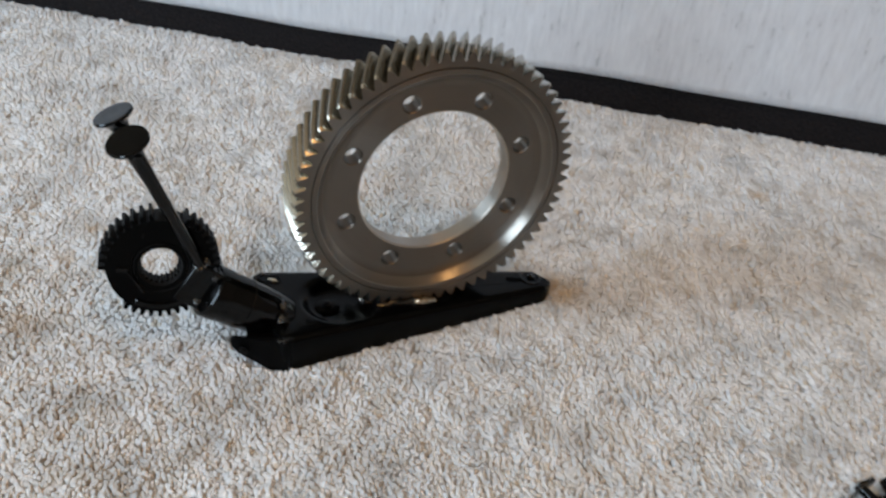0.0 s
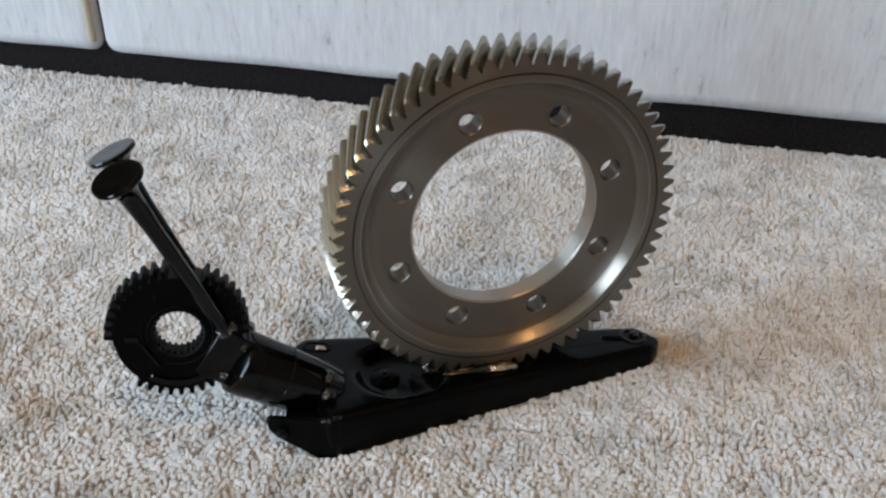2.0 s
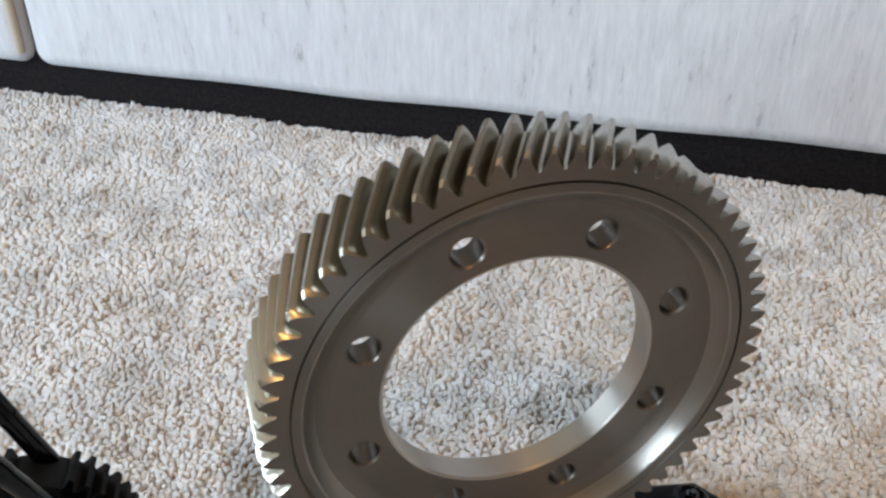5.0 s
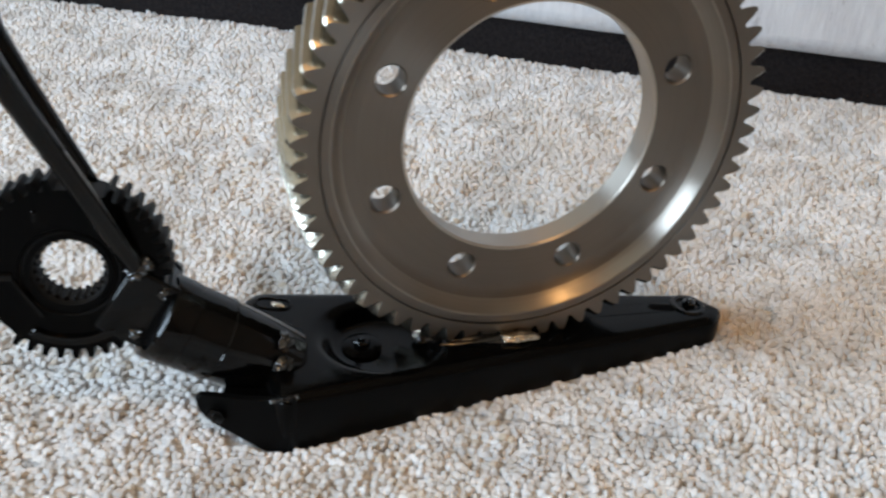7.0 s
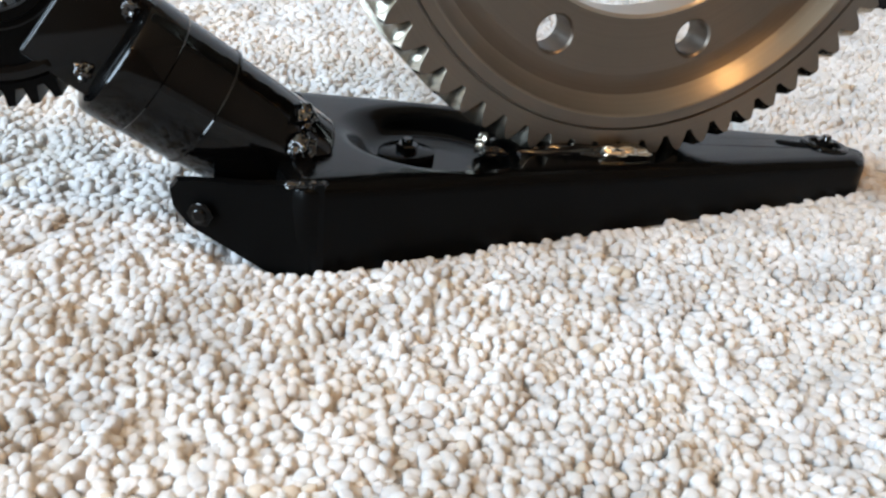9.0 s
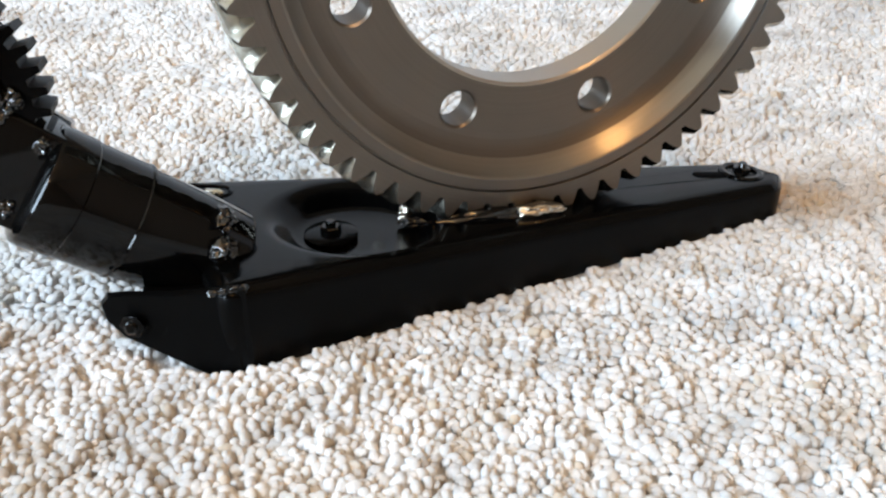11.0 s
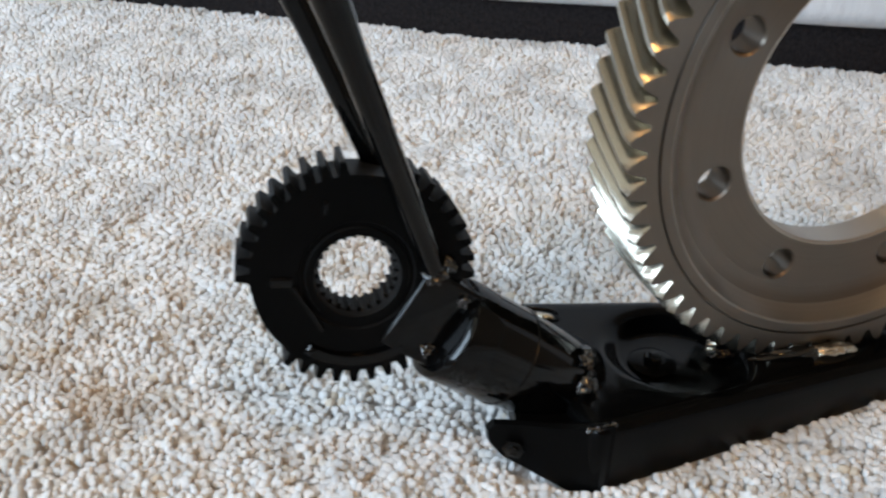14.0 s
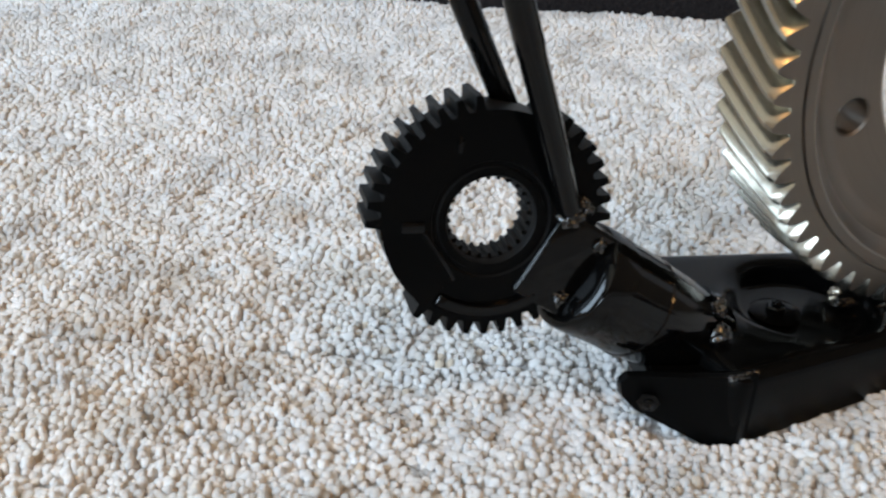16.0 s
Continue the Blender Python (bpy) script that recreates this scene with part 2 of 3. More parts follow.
tagged(slab("floor", -2.7, 2.7, -2.7, 2.5, -0.16, -0.0026, UNDERLAY), "pale speckled carpet ground under the pile", "carpet")
tagged(slab("ceiling", -2.7, 2.7, -2.7, 2.5, 2.4, 2.5, CEIL), "plain painted ceiling, warm lamplight put into its cream colour", "ceiling")
tagged(slab("wall_north", -2.7, 2.7, 2.4, 2.5, -0.0026, 2.4, WALL), "plain painted wall behind the sofa", "wall")
tagged(slab("wall_east", 2.6, 2.7, -2.6, 2.4, -0.0026, 2.4, WALL), "plain painted wall", "wall")


def wall_with_opening(name, m, length, sill, head, left, right):
    """A wall along its own x, 0.1 m thick, with one window opening."""
    bm = bmesh.new()
    for x0, x1, z0, z1 in ((0, left, 0, 2.4), (right, length, 0, 2.4), (left, right, 0, sill), (left, right, head, 2.4)):
        r = bmesh.ops.create_cube(bm, size=1)
        for v in r["verts"]:
            v.co = Vector(((x0 + x1) / 2 + v.co.x * (x1 - x0), v.co.y * 0.1, (z0 + z1) / 2 + v.co.z * (z1 - z0)))
    ob = part(name, from_bm(name, bm, WALL), None)
    ob.matrix_world = m
    return tagged(ob, "plain painted wall with a window opening", "wall", kind="structure")


wall_with_opening("wall_west", pose(-2.65, 2.4, 0, 0, 0, -90), 5.0, 0.46, 2.04, 2.28, 3.42)
wall_with_opening("wall_south", pose(-2.6, -2.65, 0), 5.2, 0.38, 1.78, 0.32, 1.32)

# ---- the sofa ----
SOFA = pose(0.126, 0.888, 0, 0, 0, -8.0)


# beige for the tan shading along the left panel's seam edge
SEAM_SHADE = make_paint("beige_seam_shade", (0.42, 0.35, 0.27))


def sofa():
    top = tagged(new("sofa"), "pale grey chenille sofa with rounded front panels over a dark shaded gap", "sofa")
    top.matrix_world = SOFA
    bottom, seam = 0.0345, -0.4835

    def panel(x0, x1):
        w, h, d = x1 - x0, 0.34, 0.10
        bm = box_bm(w, d, h, 0.016, 5)
        bmesh.ops.subdivide_edges(bm, edges=[e for e in bm.edges if abs((e.verts[0].co - e.verts[1].co).x) > w * 0.5], cuts=70)
        for v in bm.verts:
            if v.co.y < 0:
                u, s = v.co.x / (w / 2), v.co.z / (h / 2)
                v.co.y -= 0.010 * (1 - abs(u) ** 6) * (1 - s * s)
                v.co.z += 0.0022 * noise.noise(Vector((v.co.x * 9, 3, 0))) if v.co.z < 0 else 0
        me = from_bm("front_panel", bm, CLOTH, 50)
        mid = (x0 + x1) / 2
        part("front_panel", me, top, pose(mid, d / 2, bottom + 0.0067 * (mid - 0.33) + h / 2, 0, -0.38, 0))

    panel(seam + 0.002, 1.10)
    panel(seam - 1.10, seam - 0.002)
    # added rod that carries the seam's tan shade as colour
    v, f = lofted([circle(0.0035, -0.15, 16), circle(0.0040, -0.148, 16), circle(0.0040, 0.15, 16), circle(0.0035, 0.152, 16)], True, True)
    part("seam_shade", mesh_of("seam_shade", v, f, SEAM_SHADE, 40), top, pose(seam - 0.0070, 0.0025, bottom + 0.158), "beige rod standing in for the tan shade at the seam")
    # stands in for shade: the carpet runs on under the sofa
    part("gap_shade", from_bm("gap_shade", box_bm(2.74, 0.6, 0.10, 0.004, 2), SOFA_GAP_DARK), top, pose(-0.3, 0.314, 0.042), "dark block that stands in for the shade under the sofa")
    part("seat", from_bm("seat", box_bm(2.78, 0.72, 0.10, 0.03, 4), CLOTH), top, pose(-0.3, 0.38, 0.40))
    part("frame", from_bm("frame", box_bm(2.70, 0.56, 0.26, 0.01, 2), SOFA_GAP_DARK), top, pose(-0.3, 0.40, 0.22), "dark inner frame behind the panels")


sofa()

# ---- the snail sculpture: own frame, x along the foot, z up ----
BASE = pose(0.0891, 0.5065, 0, 0, 0, 23.4)
snail = tagged(new("snail_sculpture"), "snail sculpture of bare steel ring gear welded on black-painted metal", "sculpture")
snail.matrix_world = BASE


# --- ring gear: own frame, z towards its open face, y up ---
def gear_frame(centre, turn, tilt):
    return BASE.inverted() @ pose(*centre) @ pose(0, 0, 0, 0, 0, turn) @ pose(0, 0, 0, 90 - tilt, 0, 0)


TEETH, TIP, ROOT, WIDE, TWIST = 67, 0.0961, 0.0888, 0.027, radians(9.0)
FACE = 0.0075


def tooth_profile(i, k, tip, root):
    """Radius at step k of 8 over one tooth."""
    return (root, root, root + (tip - root) * 0.36, root + (tip - root) * 0.76, tip, tip, root + (tip - root) * 0.76, root + (tip - root) * 0.36)[k]


TOOTH_AT = (0.0, 0.14, 0.22, 0.35, 0.485, 0.655, 0.79, 0.92)


def ring_gear():
    g = part("shell_gear", None, snail, gear_frame((0.0891, 0.5065, 0.1099), 23.67, -1.3), "bare turned steel helical ring gear with bolt holes")

    def toothed(z, tip, twist, root=ROOT, cut=0.0):
        """One ring of teeth; cut narrows each tooth from one side."""
        out = []
        for i in range(TEETH):
            for k in range(8):
                side = (0, 0.6, 0.9, 1.0, 1.0, 0.45, 0, 0)[k]
                a = 2 * math.pi * (i + TOOTH_AT[k] + cut * side) / TEETH + twist
                r = tooth_profile(i, k, tip, root)
                out.append((r * math.cos(a), r * math.sin(a), z))
        return out

    def plain(r, z, twist=0.0):
        out = []
        for i in range(TEETH):
            for k in range(8):
                a = 2 * math.pi * (i + TOOTH_AT[k]) / TEETH + twist
                out.append((r * math.cos(a), r * math.sin(a), z))
        return out

    front = toothed(FACE, TIP - 0.0012, 0, ROOT + 0.0002, 0.085)
    rings = [front, toothed(FACE - 0.0018, TIP, -TWIST * 0.06)]
    for s in range(1, 9):
        k = s / 8
        rings.append(toothed(FACE - 0.0008 - k * (WIDE - 0.0016), TIP, -TWIST * k))
    rings.append(toothed(FACE - WIDE, TIP - 0.0012, -TWIST))
    rings.append(plain(ROOT - 0.001, FACE - WIDE, -TWIST))
    rings.append(plain(0.079, FACE - WIDE, -TWIST))
    v, f = lofted(rings)
    part("tooth_ring", mesh_of("tooth_ring", v, f, TOOTH_STEEL, 25), g, None, "helical ground teeth")
    prof = [(ROOT - 0.001, FACE), (0.0850, FACE), (0.0848, FACE - 0.0010), (0.0843, FACE - 0.0010), (0.0840, FACE), (0.0808, FACE)]
    prof += [(0.0804, FACE - 0.0001), (0.0800, FACE - 0.0004), (0.0797, FACE - 0.0009)]
    prof += [(0.0793, FACE - 0.0015), (0.0772, 0.0037), (0.0763, 0.0028), (0.0754, 0.0021), (0.0744, 0.0015), (0.0733, 0.00095), (0.0722, 0.0005), (0.0710, 0.0002), (0.0698, 0.0)]
    v, f = lofted([front] + [plain(r, z) for r, z in prof[:6]])
    part("rim_face", mesh_of("rim_face", v, f, STEEL, 28), g)
    v, f = lofted([plain(r, z) for r, z in prof[5:13]])
    part("front_cone", mesh_of("front_cone", v, f, CONE_STEEL, 60), g, None, "concave step, its brighter reflection put into the steel's colour")
    v, f = lofted([plain(r, z) for r, z in prof[12:]])
    part("fillet", mesh_of("fillet", v, f, STEEL, 60), g)
    back = [(0.0698, -0.0115), (0.0766, -0.0118), (0.0776, -0.013), (0.079, FACE - WIDE)]
    v, f = lofted([plain(r, z) for r, z in back])
    part("rear_cone", mesh_of("rear_cone", v, f, STEEL, 28), g)
    # web with eight bolt holes, lofted from each hole to its sector's border
    r_in, r_out, r_bolt, r_hole = 0.0524, 0.0698, 0.0625, 0.0056
    verts, faces = [], []
    for h in range(8):
        mid = radians(20.9 + 45 * h - 0.25)
        half = radians(22.5)
        c = (r_bolt * math.cos(mid), r_bolt * math.sin(mid))
        loop = [(r_out, mid - half + 2 * half * i / 20) for i in range(20)]
        loop += [(r_out + (r_in - r_out) * i / 8, mid + half) for i in range(8)]
        loop += [(r_in, mid + half - 2 * half * i / 20) for i in range(20)]
        loop += [(r_in + (r_out - r_in) * i / 8, mid - half) for i in range(8)]
        border = [(r * math.cos(a), r * math.sin(a)) for r, a in loop]
        for zf, zc, flip in ((0.0, -0.0006, False), (-0.0115, -0.0109, True)):
            b0 = len(verts)
            ring0 = [(x, y, zf) for x, y in border]
            ring1, ring2, ring3 = [], [], []
            for x, y in border:
                a = math.atan2(y - c[1], x - c[0])
                ring1.append((c[0] + (r_hole + 0.0007) * math.cos(a), c[1] + (r_hole + 0.0007) * math.sin(a), zf))
                ring2.append((c[0] + r_hole * math.cos(a), c[1] + r_hole * math.sin(a), zc))
                ring3.append((c[0] + r_hole * math.cos(a), c[1] + r_hole * math.sin(a), -0.0058))
            v, f = lofted([ring0, ring1, ring2, ring3])
            verts += v
            faces += [tuple(b0 + i for i in (q[::-1] if flip else q)) for q in f]
    bm = bmesh.new()
    made = [bm.verts.new(v) for v in verts]
    for q in faces:
        bm.faces.new([made[i] for i in q])
    bmesh.ops.remove_doubles(bm, verts=bm.verts, dist=2e-6)
    part("web", from_bm("web", bm, STEEL, 28), g, None, "flat turned web with eight drilled bolt holes")
    bore = [(0.0524, 0.0), (0.0519, -0.0001), (0.0513, -0.0006), (0.0513, -0.0109), (0.0518, -0.0114), (0.0524, -0.0115)]
    v, f = lofted([circle(r, z, 160) for r, z in bore])
    part("bore", mesh_of("bore", v, f, BORE_STEEL, 28), g)


ring_gear()


# near-black that stands in for the shade inside a slot
SLOT_SHADE, _nt, _b = material("slot_shade_black")
_b.inputs["Base Color"].default_value = (0.001, 0.001, 0.001, 1)
_b.inputs["Roughness"].default_value = 0.8
_b.inputs["Specular IOR Level"].default_value = 0.05


# --- foot: pressed arm, lofted from its outline to the round pocket ---
def foot_top(x):
    return 0.0245 - 0.066 * (x + 0.106)


def foot():
    corners = [(-0.1075, -0.0325), (0.0985, -0.0085), (0.1072, 0.0006), (0.0980, 0.0152), (-0.1065, 0.0445), (-0.1150, 0.037)]
    radius = [0.006, 0.005, 0.003, 0.002, 0.010, 0.006]
    pts = []
    m = len(corners)
    for i in range(m):
        p, a, b = Vector(corners[i]), Vector(corners[i - 1]), Vector(corners[(i + 1) % m])
        u, w = (a - p).normalized(), (b - p).normalized()
        r = min(radius[i], 0.45 * (a - p).length, 0.45 * (b - p).length)
        for k in range(9):
            t = k / 8
            pts.append((1 - t) ** 2 * (p + u * r) + 2 * t * (1 - t) * p + t * t * (p + w * r))
    dense = []
    for i in range(len(pts)):
        a, b = pts[i], pts[(i + 1) % len(pts)]
        k = max(1, int((b - a).length / 0.0025))
        dense += [a.lerp(b, j / k) for j in range(k)]
    hub = Vector((-0.058, 0.004))

    def inset(d):
        out = []
        n = len(dense)
        for i in range(n):
            t = (dense[(i + 1) % n] - dense[i - 1]).normalized()
            out.append(dense[i] + Vector((-t.y, t.x)) * d)
        return out

    def pocket(k):
        out = []
        for p in dense:
            a = math.atan2(p.y - hub.y, p.x - hub.x)
            rx, ry = 0.0245 * k, 0.0215 * k
            r = 1 / math.sqrt((math.cos(a) / rx) ** 2 + (math.sin(a) / ry) ** 2)
            out.append(hub + Vector((math.cos(a), math.sin(a))) * r)
        return out

    def at(loop, dz, flat=None):
        return [(p.x, p.y, foot_top(p.x) + dz if flat is None else flat) for p in loop]

    rings = [at(inset(0.004), 0, -0.0045), at(inset(0.001), 0, -0.0042), at(inset(0.0), 0, -0.003), at(inset(0.0), -0.0046), at(inset(0.0004), -0.0026), at(inset(0.0016), -0.0010),
             at(inset(0.0034), -0.0002), at(inset(0.005), 0)]
    inner, rim = inset(0.005), pocket(1.30)
    for t in (0.35, 0.7, 1.0):
        rings.append(at([a.lerp(b, t) for a, b in zip(inner, rim)], 0.0))
    for k, dz in ((1.24, -0.0001), (1.18, -0.0004), (1.12, -0.0010), (1.06, -0.0020), (1.0, -0.0033), (0.95, -0.0046), (0.90, -0.0058), (0.85, -0.0066), (0.78, -0.0070), (0.4, -0.0071)):
        rings.append(at(pocket(k), dz))
    v, f = lofted(rings, True, True)
    me = mesh_of("foot", v, f, FOOT_BLACK, 40)
    me.materials.append(FOOT_SIDE)
    for p in me.polygons:
        p.material_index = 1 if abs(p.normal.z) < 0.3 and p.center.z < foot_top(p.center.x) - 0.003 else 0
    ob = part("foot", me, snail, None, "black gloss-painted pressed steel arm with a round pocket")
    # side flange that runs on past the neck, with a bolt hole
    out = [(-0.1365, 0.0175), (-0.1345, 0.0203), (-0.130, 0.0212), (-0.118, 0.0225), (-0.1055, 0.0243), (-0.100, 0.0240), (-0.100, -0.004), (-0.1065, -0.004), (-0.113, -0.0025), (-0.124, 0.0035), (-0.132, 0.0078), (-0.1358, 0.0125)]
    verts, n = [], len(out)
    for dy in (0.0, 0.0028):
        verts += [(x, -0.0160 - 0.0162 * min(1, max(0, (x + 0.136) / 0.029)) + dy + 0.0004, z) for x, z in out]
    faces = [tuple(range(n)), tuple(range(2 * n - 1, n - 1, -1))] + [(i, i + n, (i + 1) % n + n, (i + 1) % n) for i in range(n)]
    bm = bmesh.new()
    for p in verts:
        bm.verts.new(p)
    bm.verts.ensure_lookup_table()
    for q in faces:
        bm.faces.new([bm.verts[i] for i in q])
    bmesh.ops.bevel(bm, geom=[e for e in bm.edges if e.calc_face_angle(0) > 0.8], offset=0.0007, segments=2, affect="EDGES")
    part("side_flange", from_bm("side_flange", bm, FOOT_SIDE, 35), ob, None, "black flange with a bolt end")
    return ob


foot_part = foot()


def bolt(parent, x, y, z, m=None, r=0.0042, h=0.003, mat=None):
    v, f = lofted([circle(r, 0, 6), circle(r, h * 0.8, 6), circle(r * 0.86, h, 6)], True, True)
    b = part("bolt_head", mesh_of("bolt_head", v, f, mat or BLACK, 30), parent, pose(x, y, z) @ (m or Matrix()))
    me = lathe("bolt_tip", [(r * 0.5, 0.0), (r * 0.5, h * 1.5), (r * 0.4, h * 1.75)], mat or BLACK, 20)
    me.transform(pose(x, y, z) @ (m or Matrix()))
    part("bolt_tip", me, parent)


# added black filler for the dark space between the flange and the neck
bm = bmesh.new()
outline = [(-0.1275, -0.0180), (-0.1050, -0.0295), (-0.1050, 0.0140), (-0.1190, 0.0120)]
low = [bm.verts.new((x, y, max(-0.003, -0.003 - (x + 0.112) * 0.72))) for x, y in outline]
high = [bm.verts.new((x, y, 0.0190 if y < 0 else 0.0165)) for x, y in outline]
bm.faces.new(low[::-1])
bm.faces.new(high)
for i in range(4):
    bm.faces.new((low[i], low[(i + 1) % 4], high[(i + 1) % 4], high[i]))
bmesh.ops.bevel(bm, geom=bm.edges[:], offset=0.0012, segments=2, affect="EDGES")
part("neck_filler", from_bm("neck_filler", bm, FOOT_SIDE, 35), foot_part)

# flange bolt, lying along the flange's outer side
bolt(foot_part, -0.1293, -0.0206, 0.0128, pose(0, 0, 0, 90, 0, -29), 0.0036, 0.0012)
# bolt and washers in the pocket
me = lathe("pocket_washer", [(0.0085, 0), (0.0085, 0.0012), (0.0078, 0.0016), (0.003, 0.0016)], BLACK_SATIN, 36)
part("pocket_washer", me, foot_part, pose(-0.067, 0.005, foot_top(-0.067) - 0.0069))
bolt(foot_part, -0.067, 0.005, foot_top(-0.067) - 0.0052, None, 0.0034, 0.0022)
# bright metal gives this dark lump its white reflection as colour
part("weld_bead", blob("weld_bead", BRIGHT, (0.0019, 0.0018, 0.0036), 17.0, 0.35), foot_part, pose(-0.0425, 0.0060, foot_top(-0.0455) - 0.0028, 0, 28, 0), "weld lump beside the gear, its white reflection put into the metal")
part("weld_bead", blob("weld_bead", BEAD, (0.0070, 0.0040, 0.0030), 19.0, 0.3), foot_part, pose(-0.0370, 0.0050, foot_top(-0.04) - 0.0045))
# raised boss with a bolt at the tail, and a black cap for a slot
me = lathe("tail_boss", [(0.0085, -0.002), (0.0083, 0.0004), (0.0074, 0.0010), (0.0058, 0.0008), (0.0052, -0.0004)], BLACK, 40)
part("tail_boss", me, foot_part, pose(0.090, 0.0045, foot_top(0.090)) @ pose(0, 0, 0, 0, 3.8, 0))
bolt(foot_part, 0.0915, 0.0060, foot_top(0.0915) - 0.0006, pose(0, 0, 0, 0, 3.8, 0), 0.0034, 0.0022, BEAD)


def stadium(l, r, z, n=16):
    out = [(l / 2 + r * math.sin(math.pi * i / n), -r * math.cos(math.pi * i / n), z) for i in range(n + 1)]
    return out + [(-x, -y, z) for x, y, z in out]


# the slot isn't cut: a flat cap shows its shade as colour
v, f = lofted([stadium(0.0075, 0.0026, 0.0), stadium(0.0075, 0.0026, 0.0004), stadium(0.0075, 0.0024, 0.0005)], True, True)
part("slot", mesh_of("slot", v, f, SLOT_SHADE, 40), foot_part, pose(0.0762, 0.0050, foot_top(0.0762) - 0.0003) @ pose(0, 0, 0, 0, 3.8, -14))
v, f = lofted([stadium(0.007, 0.0048, 0.0), stadium(0.007, 0.0048, 0.0007), stadium(0.007, 0.0040, 0.0011), stadium(0.007, 0.0034, 0.0006), stadium(0.007, 0.0030, -0.004)], True, True)
part("slot", mesh_of("slot", v, f, BLACK_SATIN, 40), foot_part, pose(-0.1005, 0.0325, foot_top(-0.1005) - 0.0004) @ pose(0, 0, 0, 0, 3.8, -20))
part("scraped_patch", blob("scraped_patch", BRIGHT, (0.0035, 0.0014, 0.0008), 3.0), foot_part, pose(-0.0985, 0.0312, foot_top(-0.0985) + 0.0003, 0, 0, -35), "scraped bare metal")

for i in range(4):
    part("weld_bead", blob("weld_bead", BEAD, (0.0013, 0.0010, 0.0009), 51.0 + i, 0.5), foot_part, pose(-0.1085 + 0.0028 * i, -0.0308 + 0.0003 * i, 0.0240 - 0.0002 * i))
# weld beads that hold the ring gear
part("weld_bead", blob("weld_bead", BRIGHT, (0.0085, 0.0030, 0.0026), 1.0), snail, pose(-0.0010, -0.0092, foot_top(0) + 0.0016, 0, 3.8, 0), "bare lumpy weld bead")
part("weld_bead", blob("weld_bead", BEAD, (0.020, 0.003, 0.0022), 5.0), snail, pose(-0.012, -0.0070, foot_top(-0.01) + 0.0004, 0, 3.8, 0))
part("weld_bead", blob("weld_bead", BEAD, (0.022, 0.004, 0.003), 7.0), snail, pose(0.004, 0.0205, foot_top(0) + 0.0004, 0, 3.8, 0))

# --- neck: stepped tube from the foot up to the head ---
SLOPE = 36.0
NECK = pose(-0.1262, 0.0008, 0.0340) @ pose(0, 0, 0, 0, 90 + SLOPE, 0)     # z runs down towards the foot
neck_prof = [(0.0060, -0.0268), (0.0134, -0.0267), (0.0158, -0.0263), (0.0169, -0.0254), (0.0173, -0.0240), (0.0173, -0.0155), (0.0170, -0.0151), (0.0170, -0.0006), (0.0173, -0.0002), (0.0173, 0.0004), (0.0165, 0.0007),
             (0.0163, 0.031), (0.0156, 0.0325), (0.010, 0.0328)]
neck = part("neck_tube", lathe("neck_tube", neck_prof, BLACK, 72, 30), snail, NECK, "black gloss-painted stepped tube")
for i, a in enumerate((-150, -120, -90, -60, -35, -10, 20, 60, 100)):
    r = 0.0166
    part("weld_bead", blob("weld_bead", BEAD, (0.0030, 0.0040, 0.0034), 11.0 + i, 0.45), neck,
         pose(r * math.cos(radians(a)), r * math.sin(radians(a)), 0.0265 - 0.006 * math.cos(radians(a + 180)), 0, 0, a))

# --- head: timing gear with teeth cut away in two stretches ---
HEAD_AT = (-0.0710, 0.4394, 0.0718)
HEAD = gear_frame(HEAD_AT, 18.7, 7.5) @ pose(0, -0.0005, 0.0018)
H_TIP, H_ROOT, H_WIDE = 0.0353, 0.0312, 0.0162


def has_tooth(deg):
    d = (deg + 360) % 360
    return not (64 < d < 94 or 184 < d < 223)


